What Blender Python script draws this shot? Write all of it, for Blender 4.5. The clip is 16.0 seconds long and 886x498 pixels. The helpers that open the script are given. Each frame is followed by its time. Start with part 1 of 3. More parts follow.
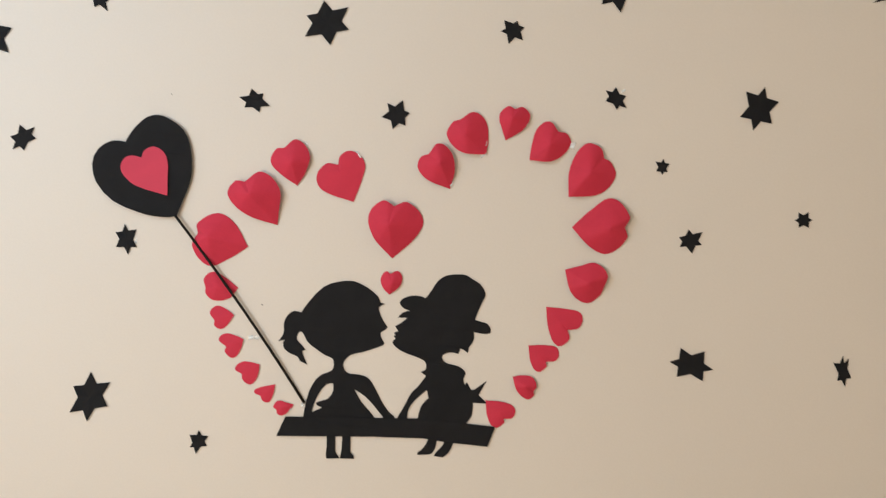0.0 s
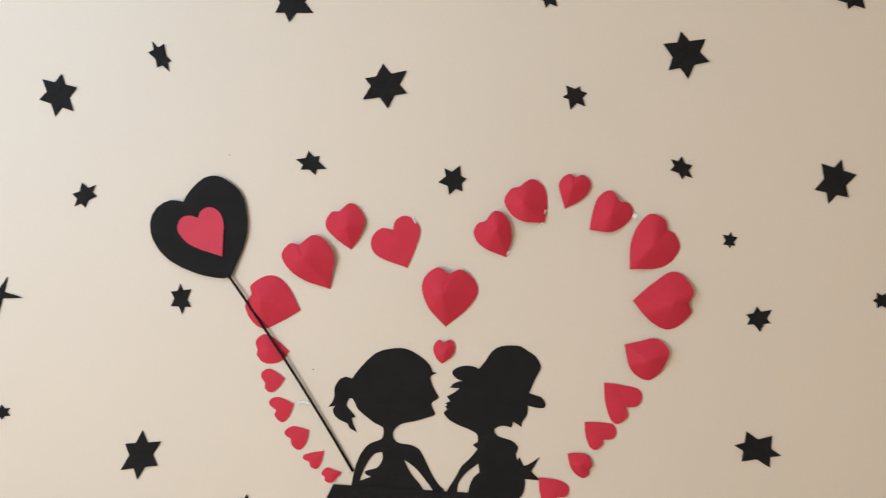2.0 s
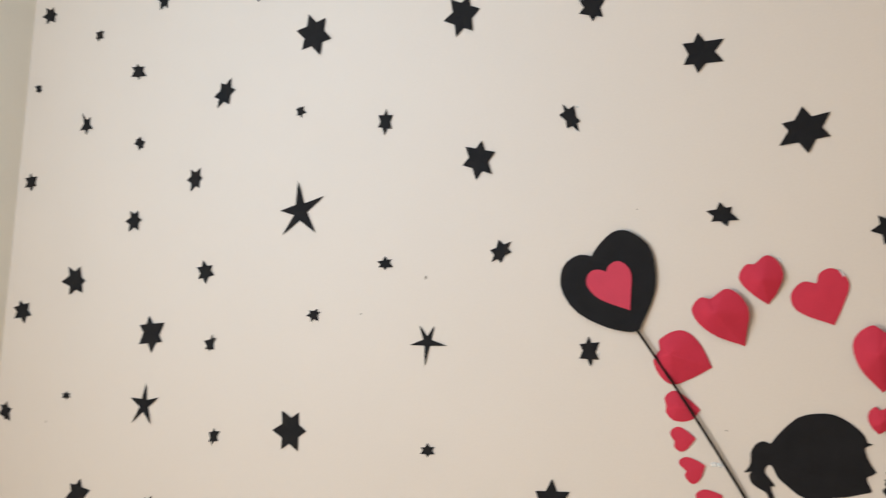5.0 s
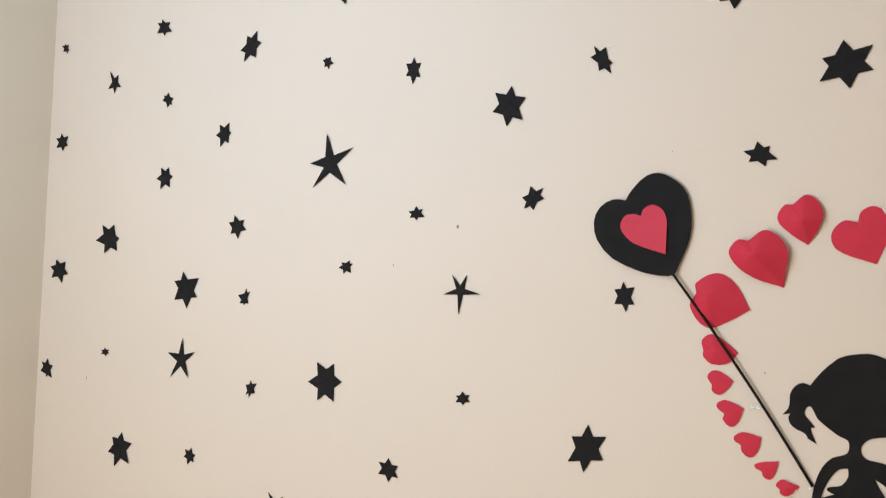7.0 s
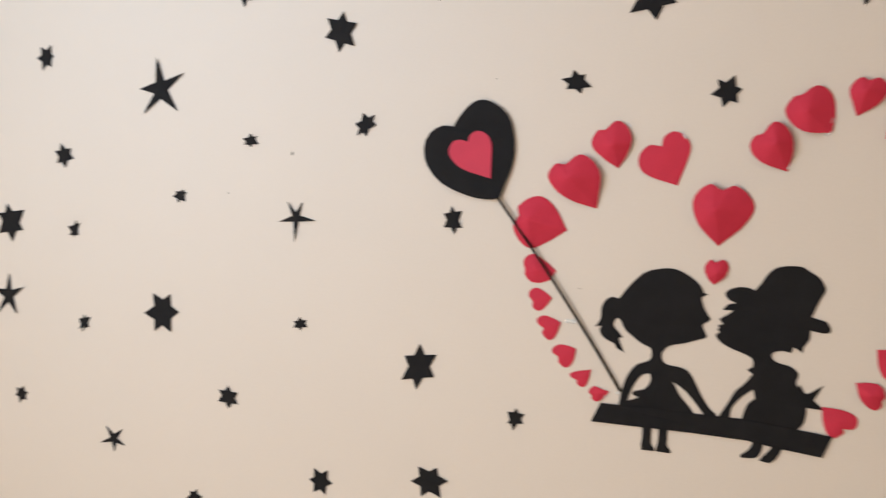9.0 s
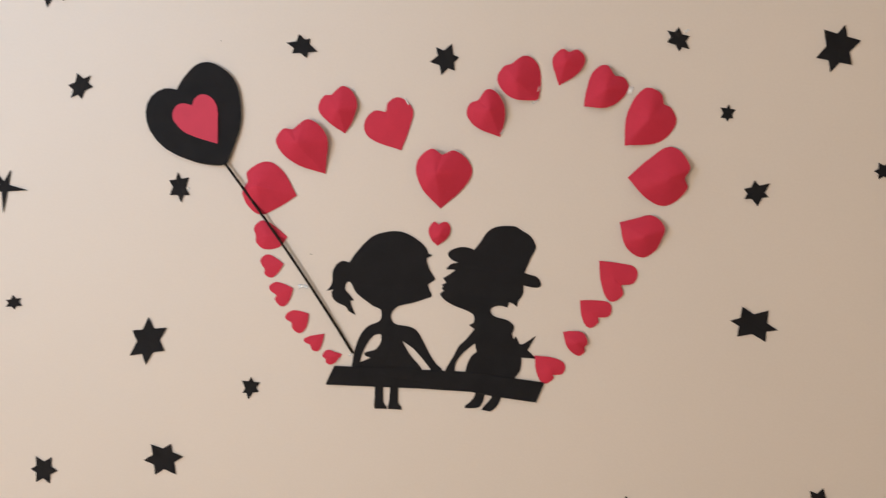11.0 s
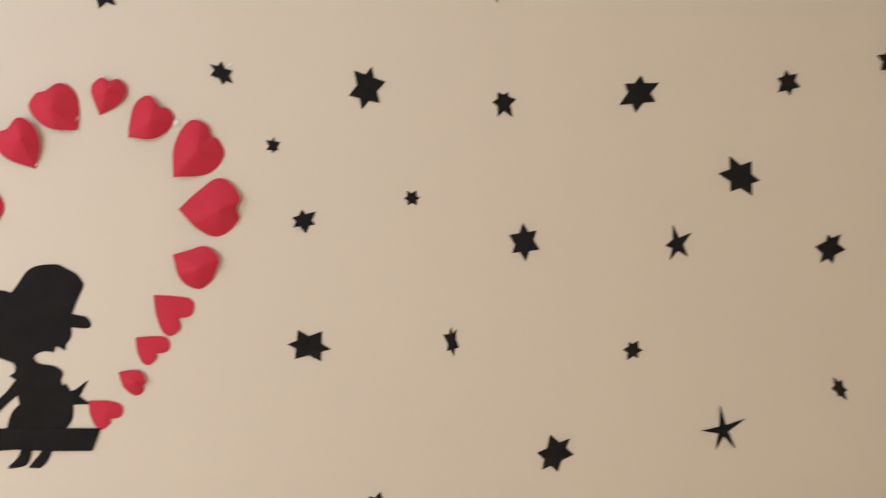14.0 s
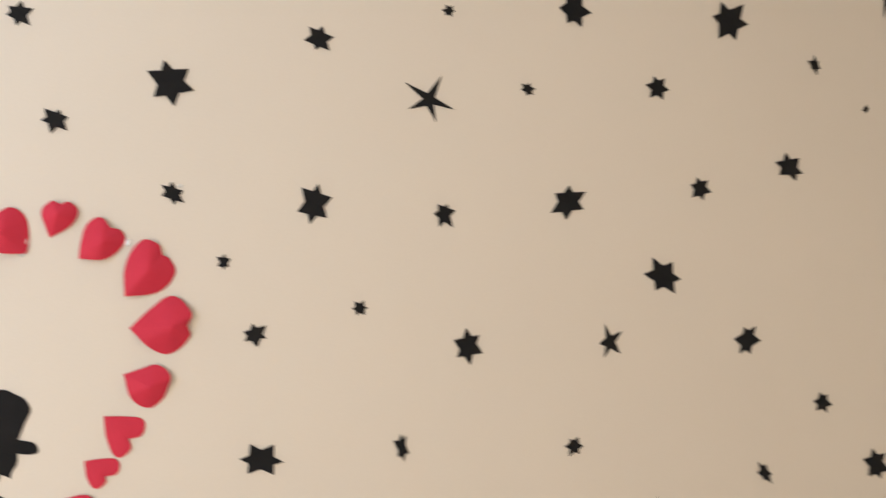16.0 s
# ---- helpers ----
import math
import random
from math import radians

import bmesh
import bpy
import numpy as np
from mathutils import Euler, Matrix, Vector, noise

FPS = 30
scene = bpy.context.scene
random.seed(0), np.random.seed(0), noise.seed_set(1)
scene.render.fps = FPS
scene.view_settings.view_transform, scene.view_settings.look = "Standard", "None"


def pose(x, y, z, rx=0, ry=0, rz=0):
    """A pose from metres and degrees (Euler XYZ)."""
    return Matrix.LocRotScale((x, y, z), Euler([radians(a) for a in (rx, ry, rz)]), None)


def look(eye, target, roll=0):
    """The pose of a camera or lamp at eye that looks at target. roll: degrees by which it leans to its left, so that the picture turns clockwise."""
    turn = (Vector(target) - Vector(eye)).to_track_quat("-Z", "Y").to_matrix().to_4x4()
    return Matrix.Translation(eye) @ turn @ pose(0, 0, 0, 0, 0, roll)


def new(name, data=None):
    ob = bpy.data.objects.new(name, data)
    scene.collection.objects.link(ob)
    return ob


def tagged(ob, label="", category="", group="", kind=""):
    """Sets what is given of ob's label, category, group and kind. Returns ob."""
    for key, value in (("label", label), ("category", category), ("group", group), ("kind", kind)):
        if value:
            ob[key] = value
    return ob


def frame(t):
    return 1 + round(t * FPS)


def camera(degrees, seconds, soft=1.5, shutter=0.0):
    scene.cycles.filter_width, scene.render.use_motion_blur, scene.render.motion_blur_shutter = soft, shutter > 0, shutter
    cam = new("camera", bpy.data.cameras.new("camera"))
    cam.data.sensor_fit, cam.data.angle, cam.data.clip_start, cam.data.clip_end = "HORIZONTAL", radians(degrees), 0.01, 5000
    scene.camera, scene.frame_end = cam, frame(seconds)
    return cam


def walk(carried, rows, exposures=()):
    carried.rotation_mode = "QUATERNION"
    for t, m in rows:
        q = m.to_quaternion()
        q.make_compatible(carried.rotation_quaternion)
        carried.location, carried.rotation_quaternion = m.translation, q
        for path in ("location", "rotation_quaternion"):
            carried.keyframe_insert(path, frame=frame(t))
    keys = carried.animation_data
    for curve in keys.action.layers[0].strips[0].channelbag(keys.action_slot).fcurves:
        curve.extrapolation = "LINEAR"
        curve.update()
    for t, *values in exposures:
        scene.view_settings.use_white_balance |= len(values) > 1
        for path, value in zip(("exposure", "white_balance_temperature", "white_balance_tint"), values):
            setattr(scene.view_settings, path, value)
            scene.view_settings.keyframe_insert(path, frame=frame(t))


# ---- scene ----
cam = camera(54.2, 16.0, soft=1.1, shutter=0.72)
PATH = [
    (0, (0.112, 0.022, 1.563), (-0.033, 2.015, 1.495), 4.4),
    (0.3, (0.118, 0.03, 1.586), (-0.066, 2.02, 1.5125), 4.4),
    (0.5, (0.12, 0.034, 1.596), (-0.083, 2.023, 1.534), 4.4),
    (1, (0.118, 0.039, 1.601), (-0.104, 2.027, 1.591), 4.7),
    (1.5, (0.118, 0.047, 1.633), (-0.124, 2.033, 1.61), 4.9),
    (2, (0.116, 0.066, 1.655), (-0.179, 2.044, 1.617), 5.6),
    (2.2, (0.113, 0.073, 1.649), (-0.22, 2.045, 1.629), 5.8),
    (2.5, (0.109, 0.08, 1.638), (-0.305, 2.036, 1.644), 6.1),
    (3, (0.107, 0.084, 1.64), (-0.485, 1.995, 1.665), 5.8),
    (3.5, (0.106, 0.08, 1.642), (-0.65, 1.931, 1.69), 5.4),
    (4, (0.085, 0.071, 1.639), (-0.808, 1.86, 1.686), 5.3),
    (4.5, (0.07, 0.057, 1.641), (-0.932, 1.788, 1.673), 5.5),
    (5, (0.055, 0.051, 1.637), (-1.037, 1.726, 1.654), 5.4),
    (5.2, (0.054, 0.051, 1.637), (-1.07, 1.706, 1.646), 5.3),
    (7.3, (0.043, 0.058, 1.611), (-1.093, 1.701, 1.508), 4.1),
    (7.5, (0.051, 0.063, 1.608), (-1.079, 1.708, 1.492), 4.0),
    (8, (0.059, 0.064, 1.604), (-1.034, 1.73, 1.442), 4.1),
    (8.5, (0.084, 0.063, 1.6), (-0.91, 1.788, 1.407), 4.2),
    (9, (0.119, 0.061, 1.598), (-0.738, 1.857, 1.393), 4.3),
    (9.5, (0.149, 0.064, 1.6), (-0.58, 1.915, 1.398), 4.2),
    (10, (0.174, 0.065, 1.599), (-0.417, 1.965, 1.396), 4.2),
    (10.2, (0.179, 0.067, 1.602), (-0.351, 1.984, 1.391), 4.2),
    (12.3, (0.222, 0.11, 1.554), (0.119, 2.093, 1.32), 4.1),
    (12.5, (0.228, 0.113, 1.558), (0.188, 2.097, 1.312), 3.8),
    (13, (0.248, 0.097, 1.564), (0.413, 2.082, 1.379), 3.4),
    (13.5, (0.261, 0.084, 1.569), (0.626, 2.047, 1.452), 3.4),
    (14, (0.271, 0.063, 1.581), (0.809, 1.988, 1.506), 3.3),
    (14.5, (0.266, 0.041, 1.583), (0.939, 1.924, 1.551), 3.0),
    (15, (0.256, 0.005, 1.591), (1.056, 1.838, 1.629), 2.7),
    (15.5, (0.24, -0.008, 1.609), (1.048, 1.819, 1.708), 2.3),
    (16, (0.176, 0.029, 1.62), (0.911, 1.884, 1.752), 1.5),
]
EXPOSURES = [(0, 0.03, 6345, 10), (1, 0.03, 6345, 10), (2, 0.03, 6325, 10), (2.5, 0.02, 6290, 10), (3, -0.14, 6245, 11), (4, -0.05, 6340, 12), (5, -0.12, 6400, 12), (7.5, -0.03, 6410, 12), (8.5, -0.03, 6410, 13),
             (10, -0.13, 6530, 17), (12.5, -0.02, 6430, 14), (13.5, 0.07, 6460, 12), (14.5, 0.22, 6430, 12), (15.5, 0.39, 6310, 11), (16, 0.37, 6250, 11)]
walk(cam, [(t, look(eye, target, roll)) for t, eye, target, roll in PATH], EXPOSURES)

# ---- world and lamps ----
WALL = 1.65                     # the decorated wall's face, metres ahead along y
world = bpy.data.worlds.new("world")
world.use_nodes = True
world.node_tree.nodes["Background"].inputs["Color"].default_value = (0.02, 0.02, 0.02, 1)
scene.world = world


def lamp(name, place, watts, colour, radius):
    data = bpy.data.lights.new(name, "POINT")
    data.energy, data.color, data.shadow_soft_size = watts, colour, radius
    new(name, data).matrix_world = pose(*place)


lamp("room_lamp", (-1.49, 0.2, 2.01), 34.5, (0.43, 0.71, 0.98), 0.42)
# unseen warm fill, added low at the back left to stand in for bounced light
lamp("warm_fill", (-1.45, -1.5, 0.82), 84, (1.0, 0.89, 0.72), 0.5)


# ---- materials ----
def material(name, colour, roughness=0.6, spread=0.06, grain=400.0, patches=6.0, bump=0.1, depth=0.0004, specular=0.3):
    """Paint or paper: two scales of colour variation and a fine relief."""
    m = bpy.data.materials.new(name)
    m.use_nodes = True
    nodes, links = m.node_tree.nodes, m.node_tree.links
    shader = nodes["Principled BSDF"]
    shader.inputs["Roughness"].default_value = roughness
    shader.inputs["Specular IOR Level"].default_value = specular
    place = nodes.new("ShaderNodeTexCoord")
    fine, wide = nodes.new("ShaderNodeTexNoise"), nodes.new("ShaderNodeTexNoise")
    fine.inputs["Scale"].default_value, fine.inputs["Detail"].default_value = grain, 4.0
    wide.inputs["Scale"].default_value, wide.inputs["Detail"].default_value = patches, 3.0
    both = nodes.new("ShaderNodeMath")
    both.operation = "ADD"
    tone = nodes.new("ShaderNodeValToRGB")
    for n, k in ((0, 1 - spread), (1, 1 + spread)):
        tone.color_ramp.elements[n].color = (*(min(1.0, c * k) for c in colour), 1)
    half = nodes.new("ShaderNodeMath")
    half.operation, half.inputs[1].default_value = "MULTIPLY", 0.5
    tone.color_ramp.elements[0].position, tone.color_ramp.elements[1].position = 0.35, 0.65
    relief = nodes.new("ShaderNodeBump")
    relief.inputs["Strength"].default_value, relief.inputs["Distance"].default_value = bump, depth
    for texture in (fine, wide):
        links.new(place.outputs["Object"], texture.inputs["Vector"])
    links.new(fine.outputs["Fac"], both.inputs[0])
    links.new(wide.outputs["Fac"], both.inputs[1])
    links.new(both.outputs[0], half.inputs[0])
    links.new(half.outputs[0], tone.inputs["Fac"])
    links.new(tone.outputs["Color"], shader.inputs["Base Color"])
    links.new(fine.outputs["Fac"], relief.inputs["Height"])
    links.new(relief.outputs["Normal"], shader.inputs["Normal"])
    return m


CREAM = material("cream_wall_paint", (0.812, 0.752, 0.698), 0.55, 0.02, 260, 1.6, 0.12, 0.0005, 0.35)
# beige also tuned for the warmth that the unseen walls bounce
BEIGE = material("beige_wall_paint", (0.77, 0.70, 0.59), 0.6, 0.02, 260, 1.6, 0.25, 0.0006, 0.3)
WHITE = material("ceiling_paint", (0.8, 0.78, 0.74), 0.8, 0.02, 200, 2.0)
# colour of the unseen floor, paled so that it bounces warm light upwards
WOOD = material("floor_wood", (0.50, 0.38, 0.27), 0.45, 0.2, 60, 3.0)
BLACK = material("black_card", (0.0106, 0.0108, 0.0132), 0.8, 0.25, 900, 25, 0.3, 0.0003, 0.25)
RED = material("red_paper", (0.655, 0.040, 0.083), 0.7, 0.06, 700, 30, 0.25, 0.0003, 0.25)
PINK = material("bright_red_paper", (0.66, 0.062, 0.115), 0.7, 0.05, 700, 30, 0.2, 0.0003, 0.25)
STICK = material("dark_stick", (0.013, 0.010, 0.008), 0.7, 0.3, 300, 20, 0.3, 0.0003, 0.2)
SCUFF = material("grey_scuff", (0.27, 0.24, 0.21), 0.8, 0.3, 900, 200)

TAPE = bpy.data.materials.new("clear_tape")
TAPE.use_nodes = True
film = TAPE.node_tree.nodes["Principled BSDF"]
# white base and raised alpha paint part of the clear film's glint
film.inputs["Base Color"].default_value = (0.95, 0.95, 0.93, 1)
film.inputs["Roughness"].default_value = 0.1
film.inputs["Specular IOR Level"].default_value = 1.0
film.inputs["Alpha"].default_value = 0.6


# ---- building helpers ----
from mathutils.geometry import tessellate_polygon


def mesh(name, verts, faces, mat, smooth=False, crisp=10**9):
    data = bpy.data.meshes.new(name)
    data.from_pydata(verts, [], faces)
    bm = bmesh.new()
    bm.from_mesh(data)
    bmesh.ops.recalc_face_normals(bm, faces=bm.faces)
    for i, f in enumerate(bm.faces):
        f.smooth = smooth and i < crisp
    for e in bm.edges:
        e.smooth = all(f.smooth for f in e.link_faces)
    bm.to_mesh(data)
    bm.free()
    data.materials.append(mat)
    return data


def box(name, a, b, mat):
    (x0, y0, z0), (x1, y1, z1) = a, b
    v = [(x, y, z) for x in (x0, x1) for y in (y0, y1) for z in (z0, z1)]
    f = [(0, 1, 3, 2), (4, 6, 7, 5), (0, 4, 5, 1), (2, 3, 7, 6), (0, 2, 6, 4), (1, 5, 7, 3)]
    return new(name, mesh(name, v, f, mat))


def curve(points, steps=4, closed=True):
    """A smooth outline through (u, v) control points; a third value marks a sharp corner."""
    out, n = [], len(points)
    for i in range(n if closed else n - 1):
        p1, p2 = points[i], points[(i + 1) % n]
        p0, p3 = points[i - 1] if closed or i else p1, points[(i + 2) % n] if closed or i + 2 < n else p2
        a, b = Vector(p1[:2]), Vector(p2[:2])
        span = (b - a).length
        def slope(before, after):
            way = Vector(after[:2]) - Vector(before[:2])
            return way.normalized() * span if way.length > 1e-6 else b - a
        m0 = (b - a) if len(p1) > 2 else slope(p0, p2)
        m1 = (b - a) if len(p2) > 2 else slope(p1, p3)
        for k in range(1 if len(p1) > 2 and len(p2) > 2 else steps):
            s = k / steps
            h1, h2, h3, h4 = 2*s**3 - 3*s**2 + 1, s**3 - 2*s**2 + s, 3*s**2 - 2*s**3, s**3 - s**2
            out.append(h1 * a + h2 * m0 + h3 * b + h4 * m1)
    return out


def sheet(outlines, thick, lift, wave=0.0, holes=()):
    """Verts and faces of flat paper shapes in millimetres, standing off the wall by lift; wave is how far they bulge; holes are cut from the first shape."""
    verts, faces = [], []
    for k, outline in enumerate(outlines):
        loops = [outline, *holes] if k == 0 else [outline]
        points = [p for loop in loops for p in loop]
        first, n = len(verts), len(points)
        for side in (0, 1):
            for p in points:
                w = lift + 0.25 * k + wave * (0.5 + noise.noise((p.x * 0.02, p.y * 0.02, k))) + thick * side
                verts.append((p.x / 1000, -w / 1000, p.y / 1000))
        for tri in tessellate_polygon([[Vector((p.x, p.y, 0)) for p in loop] for loop in loops]):
            faces.append(tuple(first + n + i for i in tri))
            faces.append(tuple(first + i for i in reversed(tri)))
        begin = first
        for loop in loops:
            m = len(loop)
            faces += [(begin + i, begin + (i + 1) % m, begin + n + (i + 1) % m, begin + n + i) for i in range(m)]
            begin += m
    return verts, faces


def part(name, data, parent, label=""):
    ob = new(name, data)
    ob.parent = parent
    return tagged(ob, label)


# ---- the room ----
# RIGHT: unseen east wall, set close in to bounce light onto the right side
LEFT, RIGHT, BACK, TOP, T = -2.656, 2.42, -2.6, 2.7, 0.15
for name, a, b, mat, label in (
        ("wall_north", (LEFT - T, WALL, 0), (RIGHT + T, WALL + T, TOP), CREAM, "smooth cream painted wall covered with paper cutouts"),
        ("wall_west", (LEFT - T, BACK, 0), (LEFT, WALL, TOP), BEIGE, "plain beige painted side wall meeting the decorated wall"),
        ("wall_east", (RIGHT, BACK, 0), (RIGHT + T, WALL, TOP), BEIGE, "unseen plain beige wall added to close the room and bounce light"),
        ("wall_south", (LEFT - T, BACK - T, 0), (RIGHT + T, BACK, TOP), BEIGE, "plain beige painted wall behind the camera"),
        ("floor", (LEFT - T, BACK - T, -0.1), (RIGHT + T, WALL + T, 0), WOOD, "unseen pale brown wooden floor, paled to bounce warm light"),
        ("ceiling", (LEFT - T, BACK - T, TOP), (RIGHT + T, WALL + T, TOP + 0.1), WHITE, "plain white painted ceiling of the room")):
    tagged(box(name, a, b, mat), label, name.split("_")[0], kind="structure")


# ---- the seated pair, their bench and the balloon ----
def silhouette(name, x, z, loops, label, category, lift, holes=()):
    verts, faces = sheet(loops, 0.35, lift, 0.8, holes)
    ob = new(name, mesh(name, verts, faces, BLACK))
    ob.location = (x, WALL, z)
    return tagged(ob, label, category)


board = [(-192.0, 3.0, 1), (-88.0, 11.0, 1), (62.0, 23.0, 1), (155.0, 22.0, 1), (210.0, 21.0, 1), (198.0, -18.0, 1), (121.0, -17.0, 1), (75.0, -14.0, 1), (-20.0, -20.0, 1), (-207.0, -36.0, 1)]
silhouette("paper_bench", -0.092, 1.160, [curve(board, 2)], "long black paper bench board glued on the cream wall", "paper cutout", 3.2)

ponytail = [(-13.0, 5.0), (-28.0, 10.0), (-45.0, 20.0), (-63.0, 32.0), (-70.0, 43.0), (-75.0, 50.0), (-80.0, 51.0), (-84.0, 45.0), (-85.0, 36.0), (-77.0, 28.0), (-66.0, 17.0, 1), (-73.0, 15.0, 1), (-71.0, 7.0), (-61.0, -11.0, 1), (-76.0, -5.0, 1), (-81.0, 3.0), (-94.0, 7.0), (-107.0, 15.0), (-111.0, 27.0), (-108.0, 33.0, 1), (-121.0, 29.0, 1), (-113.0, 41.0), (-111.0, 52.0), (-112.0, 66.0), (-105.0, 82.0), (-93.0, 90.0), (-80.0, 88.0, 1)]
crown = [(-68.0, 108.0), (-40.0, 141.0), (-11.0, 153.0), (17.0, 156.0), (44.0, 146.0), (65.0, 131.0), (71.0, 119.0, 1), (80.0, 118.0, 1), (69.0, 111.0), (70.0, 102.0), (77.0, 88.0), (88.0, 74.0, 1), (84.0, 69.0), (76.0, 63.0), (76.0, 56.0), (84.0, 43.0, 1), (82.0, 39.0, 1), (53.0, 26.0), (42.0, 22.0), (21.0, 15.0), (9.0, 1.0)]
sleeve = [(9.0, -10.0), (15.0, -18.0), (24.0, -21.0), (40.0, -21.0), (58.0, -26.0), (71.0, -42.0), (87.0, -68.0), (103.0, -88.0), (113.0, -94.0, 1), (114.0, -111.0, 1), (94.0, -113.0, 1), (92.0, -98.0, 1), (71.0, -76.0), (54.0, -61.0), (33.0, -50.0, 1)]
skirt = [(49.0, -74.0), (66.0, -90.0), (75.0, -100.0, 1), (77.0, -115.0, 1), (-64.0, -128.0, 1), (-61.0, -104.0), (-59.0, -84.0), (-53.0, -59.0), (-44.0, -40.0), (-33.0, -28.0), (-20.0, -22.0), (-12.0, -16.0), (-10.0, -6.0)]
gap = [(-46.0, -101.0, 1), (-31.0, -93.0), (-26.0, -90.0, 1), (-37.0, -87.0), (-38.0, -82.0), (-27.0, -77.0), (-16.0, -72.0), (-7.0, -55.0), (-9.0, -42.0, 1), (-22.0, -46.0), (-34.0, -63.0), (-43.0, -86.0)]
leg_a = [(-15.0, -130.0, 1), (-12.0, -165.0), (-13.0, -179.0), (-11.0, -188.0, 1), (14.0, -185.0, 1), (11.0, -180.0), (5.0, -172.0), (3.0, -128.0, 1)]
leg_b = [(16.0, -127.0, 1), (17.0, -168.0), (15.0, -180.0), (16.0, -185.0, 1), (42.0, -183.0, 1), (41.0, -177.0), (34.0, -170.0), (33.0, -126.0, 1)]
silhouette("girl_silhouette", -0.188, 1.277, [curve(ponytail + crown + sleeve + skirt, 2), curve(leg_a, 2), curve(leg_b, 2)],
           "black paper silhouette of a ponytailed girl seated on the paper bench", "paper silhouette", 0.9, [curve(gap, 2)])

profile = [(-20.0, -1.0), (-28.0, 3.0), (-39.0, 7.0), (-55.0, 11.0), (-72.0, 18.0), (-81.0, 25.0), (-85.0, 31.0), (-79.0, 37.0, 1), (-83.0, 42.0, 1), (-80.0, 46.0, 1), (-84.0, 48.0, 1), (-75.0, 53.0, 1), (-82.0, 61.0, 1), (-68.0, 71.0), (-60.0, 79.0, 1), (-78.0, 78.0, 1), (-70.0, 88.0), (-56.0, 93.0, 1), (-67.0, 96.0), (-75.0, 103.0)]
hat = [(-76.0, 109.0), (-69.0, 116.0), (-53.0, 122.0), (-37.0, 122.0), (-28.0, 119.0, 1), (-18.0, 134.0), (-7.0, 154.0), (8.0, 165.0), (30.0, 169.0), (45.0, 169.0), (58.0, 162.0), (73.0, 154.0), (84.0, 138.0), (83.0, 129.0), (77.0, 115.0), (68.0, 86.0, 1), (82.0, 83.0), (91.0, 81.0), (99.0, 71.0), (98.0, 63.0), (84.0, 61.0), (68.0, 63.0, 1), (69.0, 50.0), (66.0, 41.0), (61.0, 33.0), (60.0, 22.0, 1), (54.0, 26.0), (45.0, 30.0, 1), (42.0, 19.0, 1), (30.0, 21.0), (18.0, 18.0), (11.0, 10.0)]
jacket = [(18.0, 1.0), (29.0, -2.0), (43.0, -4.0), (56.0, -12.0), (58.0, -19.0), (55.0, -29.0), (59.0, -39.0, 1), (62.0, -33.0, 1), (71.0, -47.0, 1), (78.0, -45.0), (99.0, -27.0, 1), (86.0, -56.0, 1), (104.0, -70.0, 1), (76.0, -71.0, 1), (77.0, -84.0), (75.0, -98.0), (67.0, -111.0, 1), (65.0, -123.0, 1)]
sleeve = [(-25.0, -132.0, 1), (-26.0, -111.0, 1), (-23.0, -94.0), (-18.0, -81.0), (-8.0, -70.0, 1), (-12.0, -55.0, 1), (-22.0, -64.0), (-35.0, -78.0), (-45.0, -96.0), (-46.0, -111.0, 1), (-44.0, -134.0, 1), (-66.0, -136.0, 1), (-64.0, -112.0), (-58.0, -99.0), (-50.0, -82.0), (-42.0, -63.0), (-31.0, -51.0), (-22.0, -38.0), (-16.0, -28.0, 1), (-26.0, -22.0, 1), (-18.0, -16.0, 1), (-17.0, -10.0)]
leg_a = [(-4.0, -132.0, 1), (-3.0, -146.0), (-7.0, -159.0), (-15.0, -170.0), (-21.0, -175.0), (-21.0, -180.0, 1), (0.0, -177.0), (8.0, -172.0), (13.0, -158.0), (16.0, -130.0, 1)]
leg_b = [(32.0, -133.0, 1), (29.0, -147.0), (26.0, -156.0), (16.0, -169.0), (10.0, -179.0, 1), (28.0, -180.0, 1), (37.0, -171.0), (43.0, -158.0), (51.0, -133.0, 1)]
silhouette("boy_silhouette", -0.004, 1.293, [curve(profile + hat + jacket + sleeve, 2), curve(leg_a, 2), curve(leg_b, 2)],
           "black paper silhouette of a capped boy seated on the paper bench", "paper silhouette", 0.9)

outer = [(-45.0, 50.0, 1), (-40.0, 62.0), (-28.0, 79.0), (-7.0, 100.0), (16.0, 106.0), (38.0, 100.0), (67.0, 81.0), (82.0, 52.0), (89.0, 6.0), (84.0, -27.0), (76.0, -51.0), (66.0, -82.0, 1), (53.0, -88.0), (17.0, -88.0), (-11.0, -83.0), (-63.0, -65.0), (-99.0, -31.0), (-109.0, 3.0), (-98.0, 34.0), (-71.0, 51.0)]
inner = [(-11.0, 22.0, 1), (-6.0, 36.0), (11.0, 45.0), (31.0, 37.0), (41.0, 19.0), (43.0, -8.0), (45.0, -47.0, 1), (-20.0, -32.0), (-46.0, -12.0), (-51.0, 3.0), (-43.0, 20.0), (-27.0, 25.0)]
balloon = new("heart_balloon")
BALLOON_X, BALLOON_Z = -0.587, 1.615
balloon.location = (BALLOON_X, WALL, BALLOON_Z)
tagged(balloon, "black paper heart balloon with a red heart on a thin stick", "balloon")
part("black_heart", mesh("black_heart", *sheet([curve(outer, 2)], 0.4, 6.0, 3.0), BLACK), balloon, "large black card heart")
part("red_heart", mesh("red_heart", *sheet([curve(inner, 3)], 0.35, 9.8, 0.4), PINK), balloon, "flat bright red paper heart")


